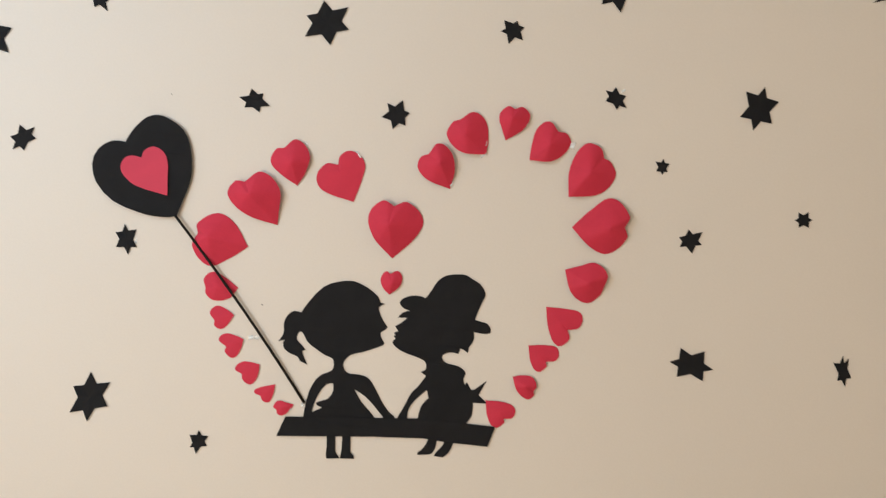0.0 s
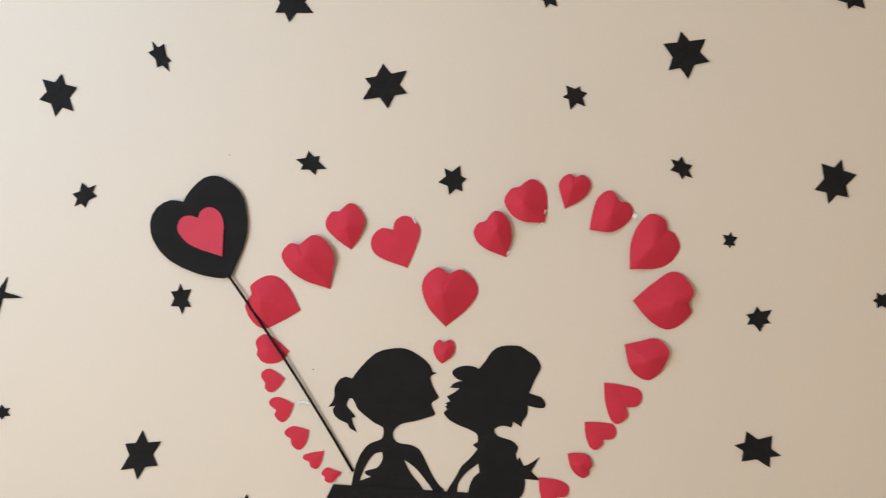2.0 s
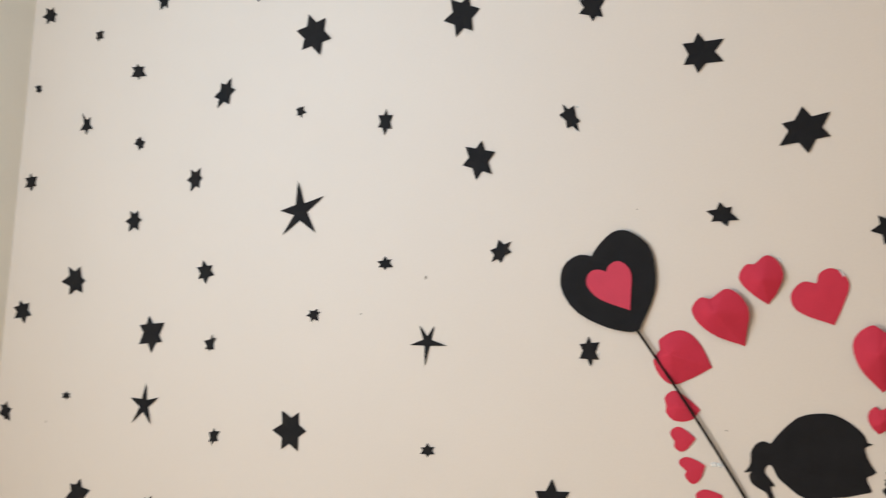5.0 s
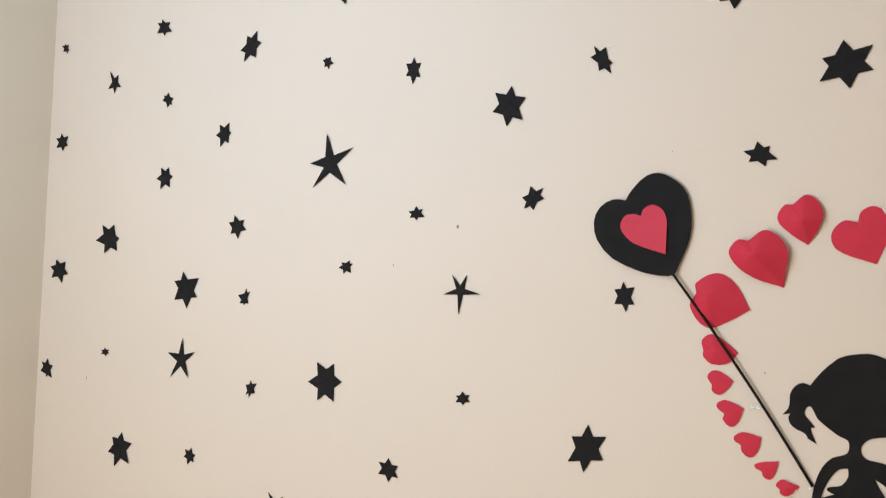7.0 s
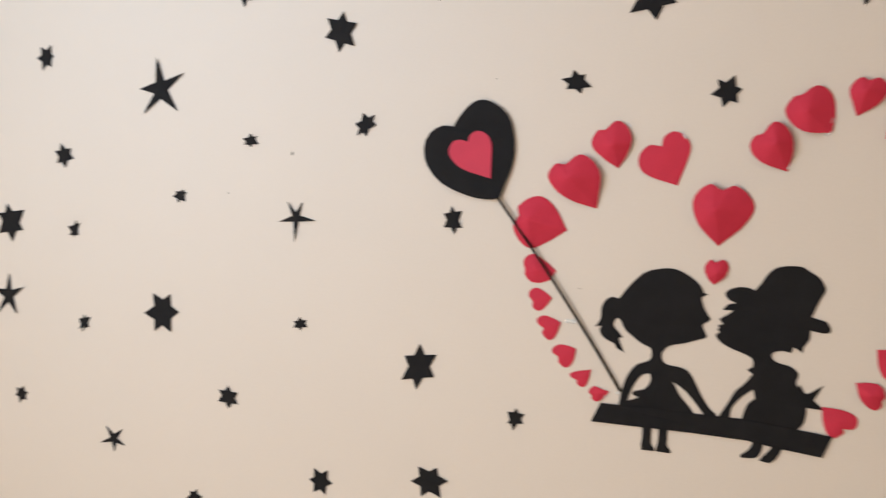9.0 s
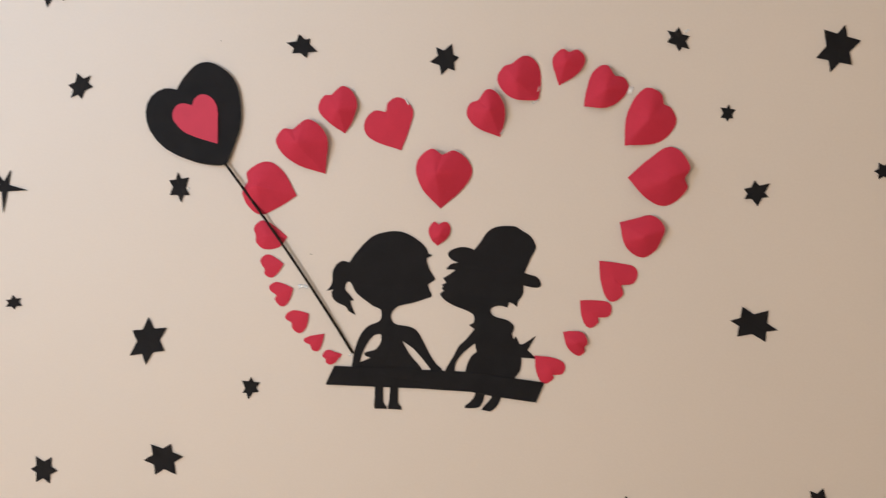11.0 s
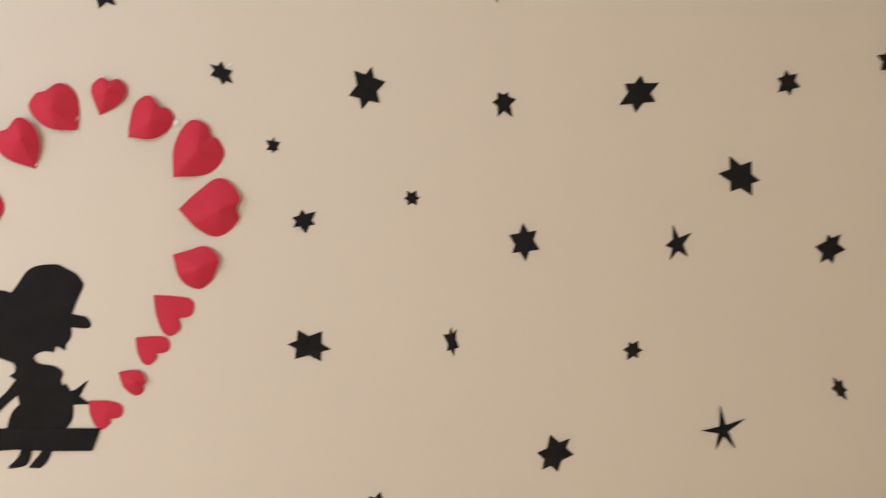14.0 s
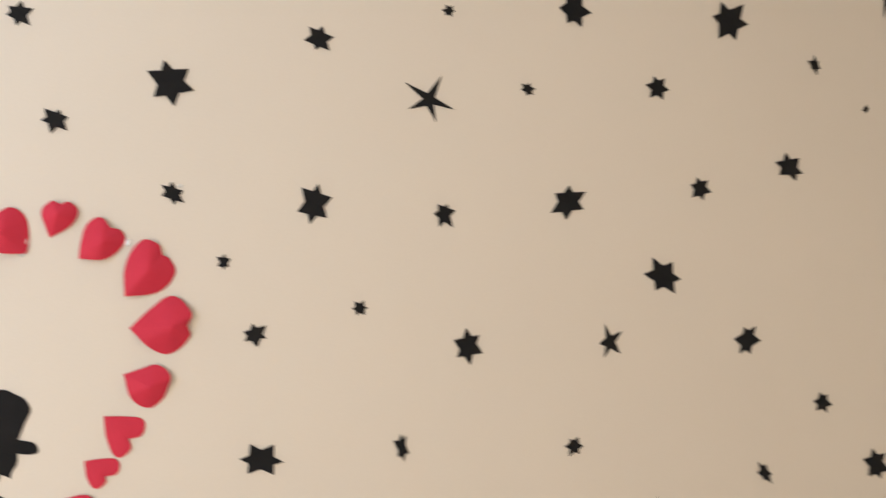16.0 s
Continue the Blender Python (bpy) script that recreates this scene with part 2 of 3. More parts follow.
def rod(points, radius, sides=8):
    """A thin round stick through (x, y, z) points, capped at both ends."""
    verts, faces = [], []
    for i, p in enumerate(points):
        a, b = Vector(points[max(i - 1, 0)]), Vector(points[min(i + 1, len(points) - 1)])
        way = (b - a).normalized()
        u = way.cross(Vector((0, 1, 0))).normalized()
        v = way.cross(u)
        for k in range(sides):
            t = 2 * math.pi * k / sides
            verts.append(tuple(Vector(p) + radius * (math.cos(t) * u + math.sin(t) * v)))
    for i in range(len(points) - 1):
        for k in range(sides):
            m = (k + 1) % sides
            faces.append((i * sides + k, i * sides + m, (i + 1) * sides + m, (i + 1) * sides + k))
    faces += [tuple(range(sides)), tuple(range((len(points) - 1) * sides, len(points) * sides))]
    return verts, faces


ends = Vector((0.063, -0.010, -0.084)), Vector((0.208, -0.0095, -0.253)), Vector((0.338, -0.003, -0.423))
bow = [tuple(ends[0] * (1 - s) * (1 - 2 * s) + ends[1] * 4 * s * (1 - s) + ends[2] * s * (2 * s - 1)) for s in (k / 10 for k in range(11))]
part("stick", mesh("stick", *rod(bow, 0.0027), STICK, True), balloon, "thin dark balloon stick")


# ---- red paper hearts ----
def paper_heart(x, z, folds, tip, *outline, press=0.5):
    """A heart cut from red paper. Its folds meet at a raised middle: each face leans towards its angle (degrees) by its slope; one flap runs over the slit at the notch."""
    marks = [(*p, 1) if i in (0, tip) else p for i, p in enumerate(outline)]
    loop = curve(marks, 6)
    size = max(p.length for p in loop)
    start, end = loop[0], loop[-1]
    loop.append(start + (start - end) * 0.6)
    faced = [(Vector((math.cos(radians(a)), math.sin(radians(a)))), k) for a, k in folds]
    seed = random.random() * 50

    def drop(q):
        """How far the paper lies below its peak at q, the folds a little rounded."""
        r = 0.02 * size
        return r * (math.log(sum(math.exp(k * q.dot(d) / r) for d, k in faced)) - math.log(len(faced)))

    def height(q, s):
        curl = 0.02 * size * noise.noise((q.x * 0.03 + seed, q.y * 0.03, 3)) * s
        return high - drop(q) + curl

    high = 0.0
    high = 1.2 - min(height(p, 1.0) for p in loop)
    rings, n = [1.0, 0.88, 0.76, 0.64, 0.52, 0.4, 0.28, 0.17, 0.08, 0.02], len(loop)
    verts, faces = [], []
    for side in (0, 1):
        for s in rings:
            for i, p in enumerate(loop):
                q = p * s
                low = press * (height(p, 1.0) - 1.2) * s      # press: how far the lifted edges bend back to the wall
                verts.append((q.x / 1000, -(height(q, s) - low + 0.18 * i / n + 0.3 * side) / 1000, q.y / 1000))
    m = len(rings) * n
    for side in (0, 1):
        for r in range(len(rings) - 1):
            for i in range(n - 1):
                a = side * m + r * n + i
                faces.append((a, a + 1, a + n + 1, a + n))
        faces.append(tuple(side * m + (len(rings) - 1) * n + i for i in range(n)))
    crisp = len(faces)
    for i in range(n - 1):
        faces.append((i, i + 1, m + i + 1, m + i))
    for i in (0, n - 1):
        for r in range(len(rings) - 1):
            faces.append((r * n + i, (r + 1) * n + i, m + (r + 1) * n + i, m + r * n + i))
    ob = new("paper_heart", mesh("paper_heart", verts, faces, RED, True, crisp))
    ob.location = (x, WALL, z)
    big = "large" if size > 55 else "medium" if size > 38 else "small"
    steep = max(k for _, k in folds)
    bent = "peaked" if steep > 0.35 else "lightly creased" if steep > 0.12 else "flat"
    tagged(ob, f"{big} {bent} red paper heart taped to the cream wall", "paper heart", "hearts forming the outline of a large heart")


# folded red paper hearts: place of the raised middle, the folds, then the outline from the notch round by the point
paper_heart(-0.302, 1.648, ((180, 0.44), (60, 0.36), (-60, 0.58)), 4, (-20, 27), (3, 45), (30, 18), (24, -16), (9, -42), (-21, -24), (-45, -1), (-36, 24))
paper_heart(-0.375, 1.582, ((180, 0.36), (62, 0.3), (-62, 0.5)), 4, (-16, 24), (14, 45), (51, 15), (51, -29), (49, -54), (-8, -39), (-49, -4), (-37, 23))
paper_heart(-0.212, 1.637, ((150, 0.08), (-30, 0.1)), 5, (-5, 14), (-1, 33), (20, 42), (45, 22), (42, -11), (29, -54), (-32, -36), (-45, -11), (-29, 14))
paper_heart(-0.454, 1.496, ((80, 0.36), (-70, 0.42), (-150, 0.28)), 4, (-26, 5), (-28, 24), (10, 46), (44, 30), (74, -14), (36, -41), (-2, -56), (-36, -21), press=0.95)
paper_heart(-0.434, 1.401, ((95, 0.3), (-65, 0.32), (180, 0.2)), 4, (-24, -4), (-28, 14), (-11, 28), (15, 18), (40, 1), (25, -20), (-6, -27), (-23, -15), press=0.95)
paper_heart(-0.425, 1.342, ((109, 0.12), (289, 0.14)), 4, (-11, -6), (-21, 9), (-8, 22), (13, 16), (27, 7), (15, -13), (3, -22), (-10, -17))
paper_heart(-0.399, 1.292, ((117, 0.12), (297, 0.14)), 4, (-10, -5), (-26, 8), (-14, 20), (6, 18), (23, 12), (16, -14), (3, -26), (-12, -15))
paper_heart(-0.365, 1.241, ((122, 0.12), (302, 0.14)), 4, (-10, -4), (-24, 5), (-12, 19), (7, 20), (24, 17), (20, -9), (8, -23), (-7, -16))
paper_heart(-0.325, 1.206, ((133, 0.12), (313, 0.14)), 4, (-10, -8), (-24, -1), (-13, 8), (3, 13), (17, 17), (13, -6), (6, -19), (-6, -17))
paper_heart(-0.290, 1.180, ((130, 0.25), (0, 0.3), (-110, 0.3)), 4, (-12, -6), (-19, 0), (-10, 12), (6, 10), (20, 7), (13, -5), (-1, -16), (-11, -13))
paper_heart(-0.109, 1.545, ((165, 0.38), (0, 0.5), (-50, 0.58)), 4, (6, 36), (-17, 45), (-42, 16), (-30, -24), (8, -63), (49, -20), (61, 15), (30, 45))
paper_heart(-0.097, 1.435, ((170, 0.45), (15, 0.5), (-80, 0.6)), 4, (-5, 18), (-14, 22), (-23, 6), (-16, -11), (-4, -22), (13, -6), (18, 12), (9, 24))
paper_heart(-0.022, 1.667, ((198, 0.46), (20, 0.42), (-60, 0.6)), 4, (-24, 16), (-6, 37), (18, 22), (27, -9), (20, -46), (-23, -32), (-43, -11), (-39, 9))
paper_heart(0.020, 1.722, ((190, 0.44), (10, 0.54)), 4, (-11, 29), (12, 45), (35, 31), (43, -1), (41, -32), (-5, -31), (-35, -2), (-26, 23))
paper_heart(0.105, 1.760, ((155, 0.42), (15, 0.44), (-75, 0.6)), 4, (3, 17), (-10, 22), (-25, 4), (-17, -24), (-10, -41), (21, -19), (32, 6), (18, 22))
paper_heart(0.178, 1.716, ((163, 0.4), (-16, 0.6)), 4, (13, 25), (-5, 43), (-26, 29), (-34, -3), (-36, -31), (8, -29), (38, 2), (30, 22))
paper_heart(0.255, 1.669, ((155, 0.4), (8, 0.5), (-42, 0.54)), 4, (24, 29), (16, 48), (-13, 53), (-37, 8), (-36, -47), (23, -36), (48, -2), (37, 23))
paper_heart(0.299, 1.570, ((120, 0.38), (-60, 0.6)), 4, (28, 3), (34, 26), (1, 56), (-36, 32), (-69, -3), (-33, -37), (2, -47), (34, -16))
paper_heart(0.268, 1.467, ((112, 0.4), (-68, 0.6)), 4, (30, -7), (34, 18), (11, 37), (-18, 29), (-44, 20), (-29, -22), (1, -39), (23, -24))
paper_heart(0.224, 1.387, ((227, 0.12), (47, 0.14)), 4, (14, -12), (36, -5), (37, 20), (7, 27), (-29, 28), (-22, -11), (-3, -43), (18, -30))
paper_heart(0.192, 1.321, ((231, 0.12), (51, 0.14)), 4, (11, -9), (31, -3), (30, 18), (8, 22), (-24, 19), (-18, -11), (-4, -29), (12, -19))
paper_heart(0.168, 1.264, ((100, 0.42), (-80, 0.5)), 4, (16, -9), (21, 1), (12, 17), (-6, 19), (-25, 15), (-14, -12), (6, -26), (17, -18))
paper_heart(0.126, 1.210, ((200, 0.16), (40, 0.2), (-70, 0.2)), 4, (6, -13), (24, -8), (25, 10), (3, 19), (-30, 19), (-24, -12), (-9, -31), (8, -20))


# ---- black paper stars ----
def crossing(a, b, c, d):
    """Where the line a-b meets the line c-d."""
    u, v, w = b - a, d - c, c - a
    k = u.x * v.y - u.y * v.x
    return a + u * ((w.x * v.y - w.y * v.x) / k) if abs(k) > 1e-6 else (b + c) / 2


def paper_star(x, z, *points, waist=0.0):
    """A star cut from black card: six-pointed ones as two crossed triangles, five-pointed ones with thin arms; some points curl off the wall."""
    tips = [Vector((r * math.cos(radians(a)), r * math.sin(radians(a)))) for a, r in points]
    n, size = len(tips), max(r for _, r in points)
    mean = sum(r for _, r in points) / n
    waist = waist or (0.42 if n == 5 and mean < 24 else 0.25 if n == 5 and 45 < mean < 60 else 0.3 if n == 5 else 0.0)
    ring = []
    for i, tip in enumerate(tips):
        after = tips[(i + 1) % n]
        middle = (tip + after) / 2
        if waist:
            notch = middle.normalized() * mean * waist
        else:
            notch = crossing(tips[i - 1], after, tip, tips[(i + 2) % n])
            notch = notch if 0.35 * mean < notch.length < 0.75 * mean else middle.normalized() * mean * 0.56
        ring += [(tip, random.uniform(0.2, 1.0) * 0.06 * size), (notch, random.uniform(0.0, 0.6))]
    verts, faces, m = [], [], len(ring) + 1
    for side in (0, 1):
        verts.append((0, -(0.8 + 0.35 * side) / 1000, 0))
        verts += [(p.x / 1000, -(0.8 + w + 0.35 * side) / 1000, p.y / 1000) for p, w in ring]
    for i in range(m - 1):
        j = (i + 1) % (m - 1)
        faces += [(0, 1 + i, 1 + j), (m, m + 1 + j, m + 1 + i), (1 + i, m + 1 + i, m + 1 + j, 1 + j)]
    ob = new("paper_star", mesh("paper_star", verts, faces, BLACK))
    ob.location = (x, WALL, z)
    big = "large" if mean > 33 else "medium" if mean > 22 else "small" if mean > 14 else "tiny"
    kind = "five-pointed" if n == 5 else "thin-armed six-pointed" if waist else "six-pointed"
    tagged(ob, f"{big} {kind} black paper star stuck on the cream wall", "paper star", "stars scattered on the wall")


# black paper stars: place, then each point as (degrees, millimetres)
paper_star(-0.841, 1.659, (-129, 31), (-82, 25), (1, 27), (45, 32), (107, 26), (179, 26))
paper_star(-0.387, 1.761, (-144, 24), (-63, 24), (-15, 32), (44, 22), (108, 24), (171, 31))
paper_star(-0.621, 1.478, (-139, 26), (-79, 30), (-32, 26), (47, 28), (99, 29), (153, 25))
paper_star(-0.674, 1.165, (-138, 52), (-93, 49), (-23, 40), (39, 51), (91, 49), (153, 39))
paper_star(-0.452, 1.098, (-140, 21), (-97, 25), (-23, 19), (33, 23), (90, 22), (147, 21))
paper_star(-0.113, 1.753, (-167, 29), (-101, 29), (-46, 27), (11, 25), (71, 30), (133, 28))
paper_star(0.292, 1.810, (-163, 20), (-81, 21), (-38, 26), (19, 19), (95, 21), (145, 25))
paper_star(0.551, 1.809, (-152, 37), (-100, 41), (-46, 36), (23, 37), (80, 40), (131, 39))
paper_star(0.386, 1.691, (-138, 14), (-84, 15), (-40, 14), (25, 15), (85, 15), (146, 15))
paper_star(0.449, 1.559, (-145, 23), (-79, 24), (-17, 22), (41, 27), (104, 21), (168, 22))
paper_star(0.648, 1.612, (-174, 16), (-117, 16), (-52, 17), (5, 16), (64, 17), (128, 17))
paper_star(0.470, 1.330, (-135, 35), (-51, 37), (-8, 41), (51, 35), (127, 37), (177, 40))
paper_star(0.742, 1.344, (-113, 22), (-78, 31), (-39, 20), (70, 25), (97, 27), (146, 22))
paper_star(-0.258, 1.917, (-144, 50), (-78, 43), (-15, 44), (39, 49), (102, 42), (165, 42))
paper_star(0.093, 1.923, (-173, 23), (-104, 26), (-41, 26), (19, 22), (71, 20), (135, 26))
paper_star(0.279, 2.011, (-132, 41), (-79, 44), (-14, 43), (43, 43), (108, 42), (159, 44))
paper_star(-0.709, 1.942, (-101, 23), (-53, 36), (-18, 25), (77, 25), (126, 35), (168, 27))
paper_star(-0.916, 1.852, (-162, 42), (-93, 44), (-40, 47), (24, 43), (85, 42), (143, 47))
paper_star(-1.179, 1.936, (-148, 24), (-87, 32), (-38, 27), (38, 26), (91, 30), (145, 28))
paper_star(-0.453, 2.062, (-145, 39), (-94, 39), (-23, 47), (31, 46), (106, 39), (154, 42))
paper_star(0.028, 2.100, (-166, 21), (-99, 22), (-46, 25), (29, 25), (84, 23), (148, 21))
paper_star(-2.566, 2.287, (-176, 41), (-118, 31), (-40, 39), (3, 38), (61, 30), (134, 38))
paper_star(-2.591, 2.051, (-145, 18), (-60, 19), (-20, 22), (37, 18), (111, 16), (160, 25))
paper_star(-2.297, 2.207, (-156, 22), (-105, 20), (-30, 22), (28, 24), (71, 18), (153, 23))
paper_star(-2.096, 2.088, (-154, 34), (-79, 25), (-20, 41), (29, 30), (110, 25), (154, 34))
paper_star(-2.319, 1.933, (-150, 36), (-82, 32), (-20, 38), (54, 31), (125, 46), waist=0.42)
paper_star(-2.059, 1.879, (-176, 26), (-90, 22), (-37, 25), (12, 25), (87, 21), (147, 24))
paper_star(-2.582, 1.750, (-147, 36), (-77, 30), (-20, 34), (31, 38), (102, 29), (162, 37))
paper_star(-2.051, 1.655, (-174, 38), (-118, 38), (-48, 36), (8, 35), (63, 35), (124, 34))
paper_star(-1.810, 1.783, (-173, 34), (-110, 38), (-51, 31), (9, 29), (61, 37), (127, 33))
paper_star(-1.726, 2.016, (-167, 41), (-120, 46), (-54, 37), (13, 41), (63, 46), (121, 34))
paper_star(-1.735, 1.536, (-137, 32), (-78, 33), (-9, 37), (38, 33), (112, 33), (165, 35))
paper_star(-2.302, 1.459, (-171, 67), (-110, 49), (-37, 55), (5, 54), (63, 50), (132, 54))
paper_star(-2.559, 1.336, (-146, 50), (-64, 43), (-7, 54), (43, 47), (115, 38), (171, 51))
paper_star(-1.929, 1.345, (-143, 59), (-81, 54), (-18, 53), (36, 64), (107, 51), (159, 53))
paper_star(-1.691, 1.351, (-130, 24), (-85, 22), (-41, 23), (38, 28), (73, 25), (172, 22))
paper_star(-2.288, 1.112, (-153, 23), (-74, 14), (-6, 22), (26, 22), (104, 13), (173, 22))
paper_star(-1.931, 1.145, (-127, 73), (-50, 60), (27, 69), (87, 62), (169, 60))
paper_star(-1.644, 1.112, (-132, 25), (-101, 25), (-23, 20), (40, 30), (92, 23), (155, 20))
paper_star(-2.599, 1.009, (-160, 39), (-88, 28), (-39, 40), (24, 37), (85, 34), (151, 37))
paper_star(-2.188, 0.832, (-160, 59), (-110, 62), (-34, 60), (27, 64), (83, 53), (141, 47))
paper_star(-1.870, 0.882, (-162, 26), (-103, 27), (-36, 24), (18, 26), (74, 26), (143, 25))
paper_star(-1.526, 0.829, (-157, 50), (-83, 33), (-13, 43), (48, 43), (134, 41))
paper_star(-1.427, 2.156, (-134, 51), (-63, 60), (-13, 60), (49, 51), (114, 57), (168, 62))
paper_star(-1.447, 1.964, (-134, 16), (-73, 18), (-9, 21), (54, 16), (121, 15), (161, 18))
paper_star(-1.417, 1.715, (-178, 67), (-129, 81), (-41, 76), (29, 84), (100, 75))
paper_star(-1.141, 1.608, (-150, 21), (-83, 15), (-15, 25), (33, 21), (97, 17), (171, 23))
paper_star(-1.341, 1.466, (-170, 25), (-110, 19), (-39, 21), (25, 23), (60, 19), (148, 18))
paper_star(-1.005, 1.446, (-163, 48), (-90, 54), (-2, 54), (67, 40), (125, 41))
paper_star(-1.382, 1.177, (-171, 57), (-114, 55), (-54, 54), (9, 54), (64, 55), (124, 54))
paper_star(-0.977, 1.210, (-148, 22), (-83, 15), (-13, 20), (33, 21), (98, 16), (170, 19))
paper_star(-1.168, 1.006, (-152, 33), (-84, 28), (-22, 32), (29, 32), (94, 28), (157, 32))
paper_star(-0.898, 0.864, (-176, 30), (-120, 34), (-62, 32), (4, 32), (59, 35), (125, 33))
paper_star(-0.630, 0.926, (-169, 44), (-115, 40), (-44, 41), (15, 45), (66, 38), (135, 39))
paper_star(-1.257, 0.739, (-161, 27), (-113, 25), (-48, 20), (18, 28), (70, 25), (131, 19))
paper_star(0.819, 1.805, (-112, 29), (-53, 32), (22, 26), (74, 23), (127, 25), (180, 24))
paper_star(1.104, 1.850, (-148, 50), (-98, 40), (-19, 40), (31, 50), (89, 37), (153, 37))
paper_star(1.450, 1.905, (-136, 32), (-74, 28), (-11, 32), (47, 30), (109, 28), (166, 29))
paper_star(1.712, 1.977, (-145, 39), (-60, 38), (-18, 42), (41, 38), (110, 37), (169, 45))
paper_star(1.350, 1.700, (-122, 39), (-50, 50), (-6, 48), (55, 41), (126, 51), (177, 53))
paper_star(1.213, 1.552, (-171, 28), (-115, 38), (-44, 37), (39, 40), (109, 42), waist=0.38)
paper_star(1.586, 1.560, (-126, 40), (-74, 34), (-1, 39), (54, 41), (107, 32), (177, 39))
paper_star(0.878, 1.540, (-137, 33), (-82, 38), (-22, 35), (45, 34), (98, 38), (159, 35))
paper_star(1.128, 1.331, (-120, 24), (-53, 21), (2, 22), (61, 23), (121, 20), (178, 23))
paper_star(1.638, 1.253, (-98, 19), (-51, 34), (-9, 21), (81, 21), (128, 34), (178, 22))
paper_star(1.814, 1.412, (-135, 28), (-61, 29), (-11, 31), (54, 25), (109, 28), (172, 30))
paper_star(1.352, 1.163, (-112, 44), (-51, 51), (27, 57), (103, 55), (179, 54))
paper_star(0.971, 1.121, (-129, 42), (-78, 38), (-4, 41), (46, 43), (109, 41), (177, 39))
paper_star(1.987, 1.258, (-134, 40), (-69, 40), (-20, 48), (44, 39), (109, 43), (163, 48))
paper_star(2.218, 1.448, (-150, 24), (-78, 20), (-22, 29), (30, 24), (106, 25), (166, 26))
paper_star(2.123, 1.983, (-149, 53), (-107, 55), (-50, 63), (23, 56), (78, 63), (134, 62), waist=0.3)
paper_star(2.163, 2.238, (-125, 22), (-65, 23), (5, 26), (55, 22), (125, 24), (180, 22))
paper_star(1.960, 2.146, (-159, 14), (-96, 12), (-46, 10), (19, 12), (75, 14), (141, 9))
paper_star(1.792, 2.238, (-137, 17), (-76, 26), (-23, 20), (42, 17), (96, 25), (160, 24))
paper_star(1.330, 2.126, (-129, 33), (-62, 30), (-3, 31), (53, 30), (112, 28), (174, 33))
paper_star(1.531, 2.310, (-125, 58), (-68, 48), (-1, 53), (49, 63), (123, 50), (176, 51))
paper_star(1.112, 2.274, (-176, 39), (-119, 40), (-64, 42), (-2, 43), (66, 49), (124, 39))
paper_star(0.817, 2.226, (-176, 16), (-123, 14), (-59, 14), (4, 14), (55, 15), (119, 14))
paper_star(0.549, 2.130, (-166, 31), (-105, 25), (-45, 30), (13, 30), (76, 26), (135, 29))
paper_star(0.779, 2.036, (-151, 51), (-70, 47), (-15, 57), (64, 60), (151, 61))
paper_star(1.002, 2.084, (-169, 17), (-96, 15), (-42, 17), (12, 18), (74, 15), (145, 19))
paper_star(0.290, 0.959, (-124, 36), (-85, 29), (-14, 28), (46, 34), (100, 31), (158, 30))
paper_star(0.614, 1.030, (-159, 23), (-103, 22), (-39, 26), (16, 20), (80, 25), (136, 24))
paper_star(2.038, 2.446, (-108, 58), (-59, 47), (21, 64), (97, 62), (173, 61))
paper_star(2.079, 1.640, (-145, 35), (-52, 33), (-7, 39), (33, 37), (121, 31), (175, 45))
paper_star(-0.994, 2.172, (-168, 48), (-102, 49), (-49, 49), (15, 46), (73, 47), (132, 51))
paper_star(-0.683, 2.166, (-157, 31), (-82, 30), (-41, 33), (32, 32), (84, 31), (153, 35))
paper_star(-2.016, 2.295, (-103, 34), (-51, 38), (-5, 29), (77, 32), (125, 38), (175, 31))
paper_star(-1.638, 2.295, (-157, 43), (-82, 42), (-29, 51), (26, 41), (97, 40), (150, 50))


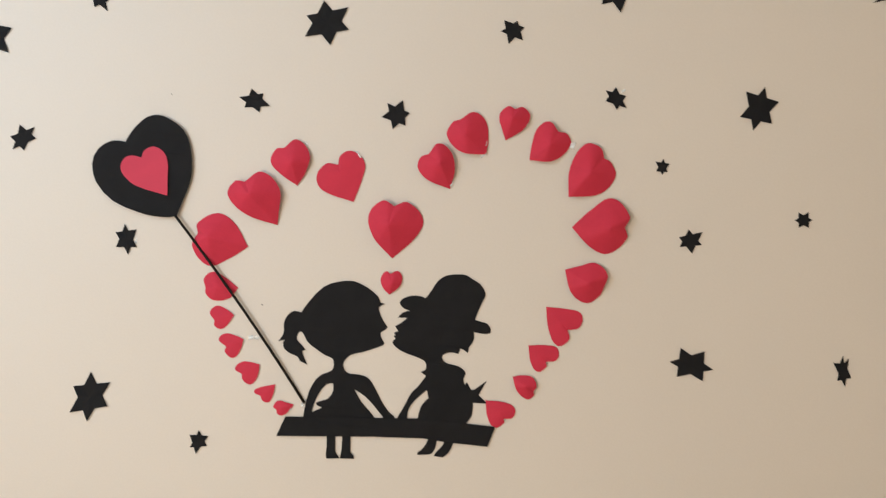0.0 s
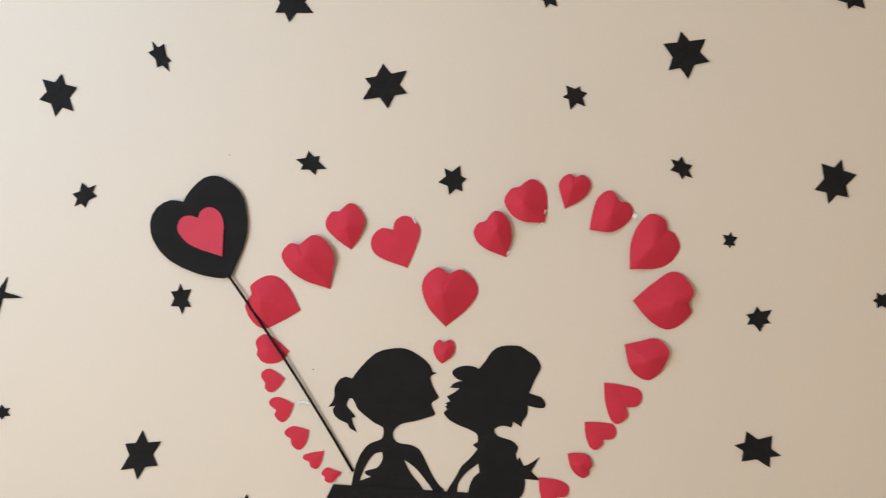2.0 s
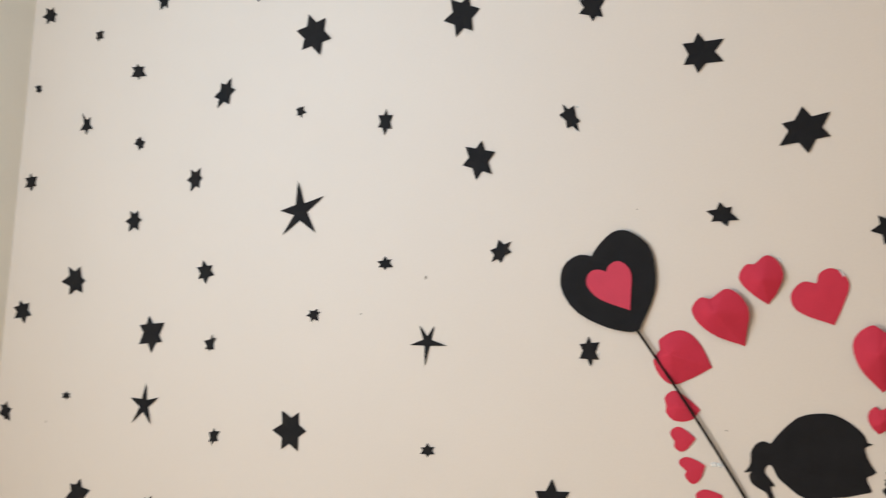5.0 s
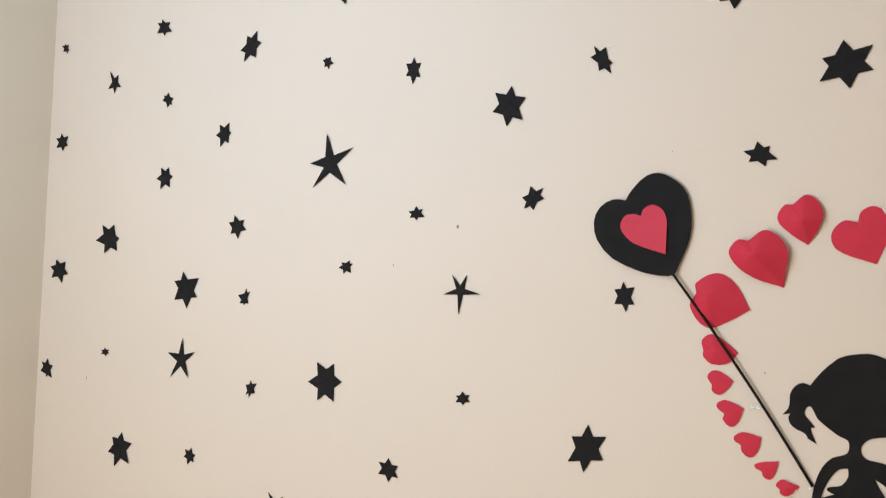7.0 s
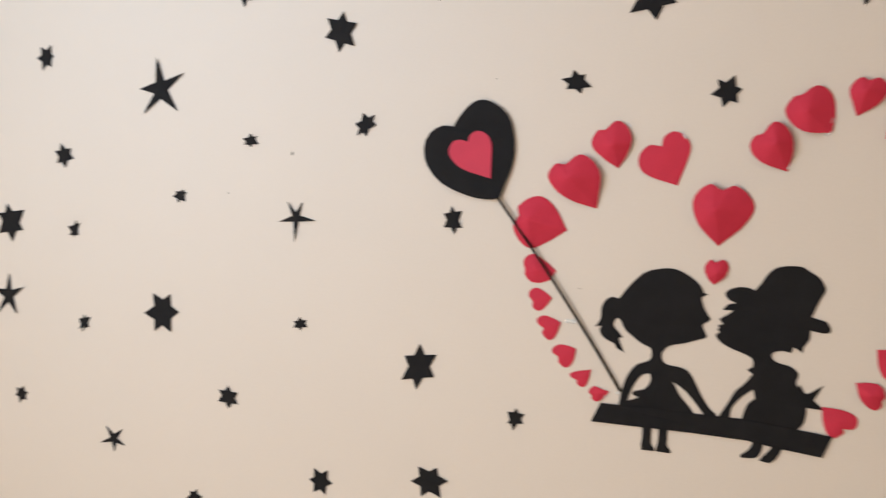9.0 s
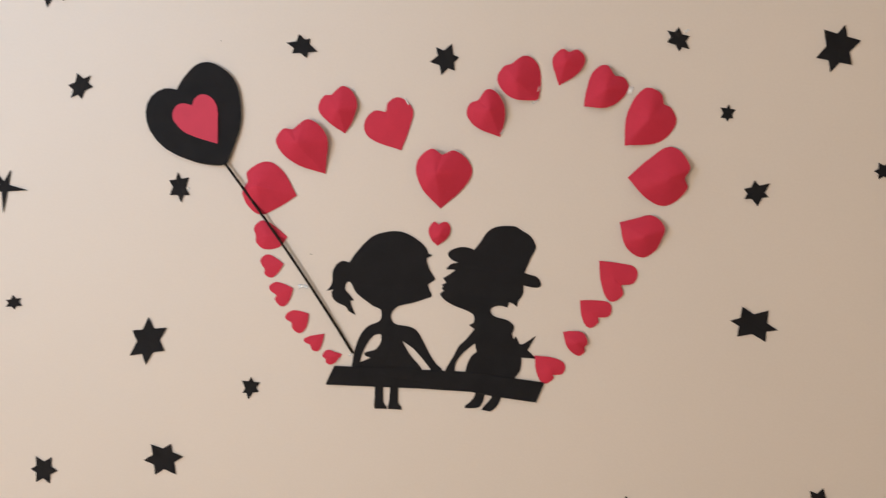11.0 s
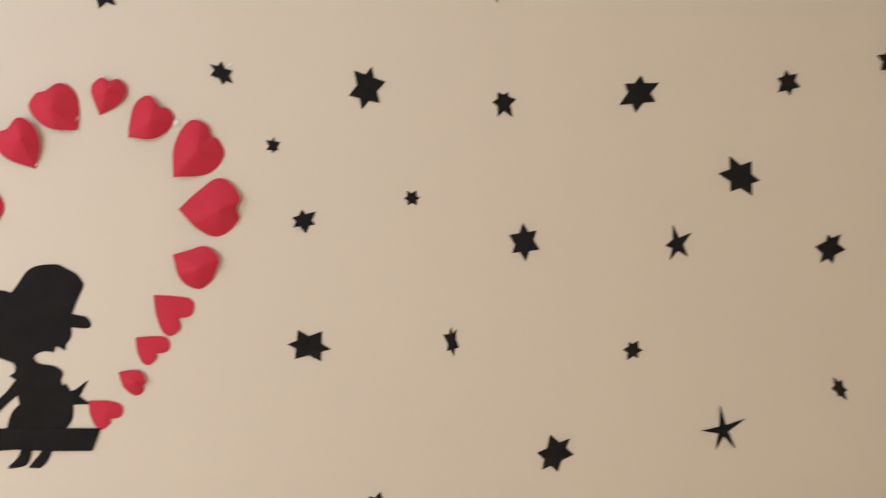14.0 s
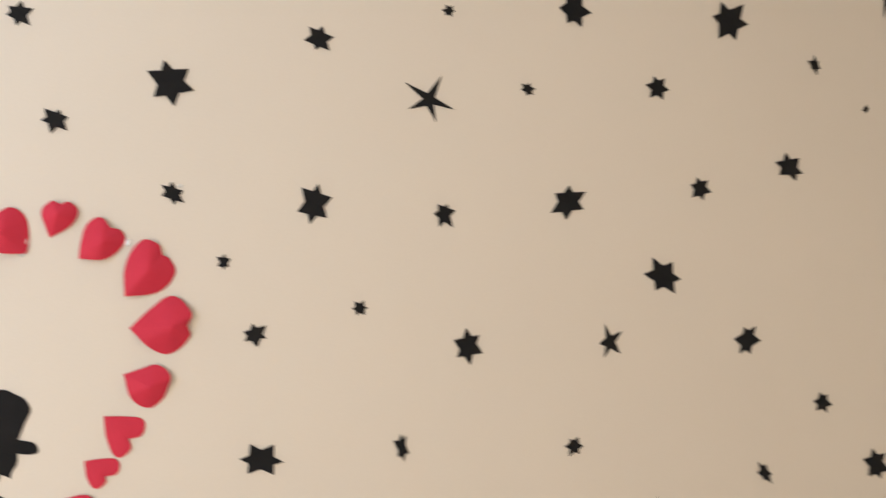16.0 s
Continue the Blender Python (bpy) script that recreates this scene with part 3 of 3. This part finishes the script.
# ---- clear tape and marks on the wall ----
def tape(x, z, wide, high, turn, off, up=-12, aside=-16):
    """A strip of clear tape with a slight buckle, lifted off the wall along two edges; up and aside tilt it to glint.
    """
    verts, faces = [], []
    for side in (0, 1):
        for i in range(7):
            for k in (0, 1):
                u, v = (i / 6 - 0.5) * wide, (k - 0.5) * high
                w = off + 0.0004 * math.sin(i * 1.3 + x * 40) + 0.0002 * k * math.sin(i * 2.1 + z * 50) + 0.0003 * side
                verts.append((u, -w, v))
    for i in range(6):
        a = 2 * i
        faces += [(a, a + 1, a + 3, a + 2), (14 + a, 14 + a + 2, 14 + a + 3, 14 + a + 1)]
        faces += [(a, a + 2, a + 16, a + 14), (a + 1, a + 15, a + 17, a + 3)]
    faces += [(0, 14, 15, 1), (12, 13, 27, 26)]
    ob = new("clear_tape", mesh("clear_tape", verts, faces, TAPE, True))
    ob.matrix_world = pose(x, WALL, z, up, 0, aside) @ pose(0, 0, 0, 0, turn, 0)
    ob.visible_shadow = False
    tagged(ob, "small glossy strip of clear tape, whitened for its glint, beside a paper cutout", "tape", "clear tape pieces")


tape(0.221, 1.717, 0.009, 0.013, 12, 0.0045)
tape(0.057, 1.688, 0.013, 0.004, -40, 0.004)
tape(0.060, 1.710, 0.004, 0.009, 10, 0.004)
tape(0.001, 1.630, 0.005, 0.010, 25, 0.004)
tape(-0.361, 1.308, 0.010, 0.008, -18, 0.004, -17, -10)
tape(-0.350, 1.309, 0.010, 0.007, 12, 0.004, -14, -12)
tape(-0.178, 1.672, 0.017, 0.003, 48, 0.004)
tape(-0.251, 1.187, 0.006, 0.005, 30, 0.006)
tape(-0.600, 1.475, 0.004, 0.008, 0, 0.003)
tape(-0.276, 1.176, 0.007, 0.004, -30, 0.003)
tape(0.305, 1.824, 0.008, 0.004, -35, 0.003)
tape(-0.695, 1.963, 0.006, 0.004, 20, 0.003)
tape(-0.279, 1.686, 0.010, 0.0025, 40, 0.004)


def scuff(x, z, wide, high):
    """A small grey scuff in the paint, uneven in outline."""
    loop = [Vector((wide * 500 * math.cos(a) * random.uniform(0.6, 1.1), high * 500 * math.sin(a) * random.uniform(0.6, 1.1)))
            for a in (2 * math.pi * k / 9 for k in range(9))]
    ob = new("paint_scuff", mesh("paint_scuff", *sheet([loop], 0.15, 0.05), SCUFF))
    ob.location = (x, WALL, z)
    tagged(ob, "tiny grey scuff in the cream wall paint", "scuff", "scuffs in the paint")


scuff(-1.025, 1.586, 0.008, 0.011)
scuff(-1.198, 1.485, 0.003, 0.008)
scuff(-2.379, 1.016, 0.005, 0.010)
scuff(-0.345, 1.373, 0.004, 0.003)
scuff(-0.550, 1.763, 0.003, 0.003)
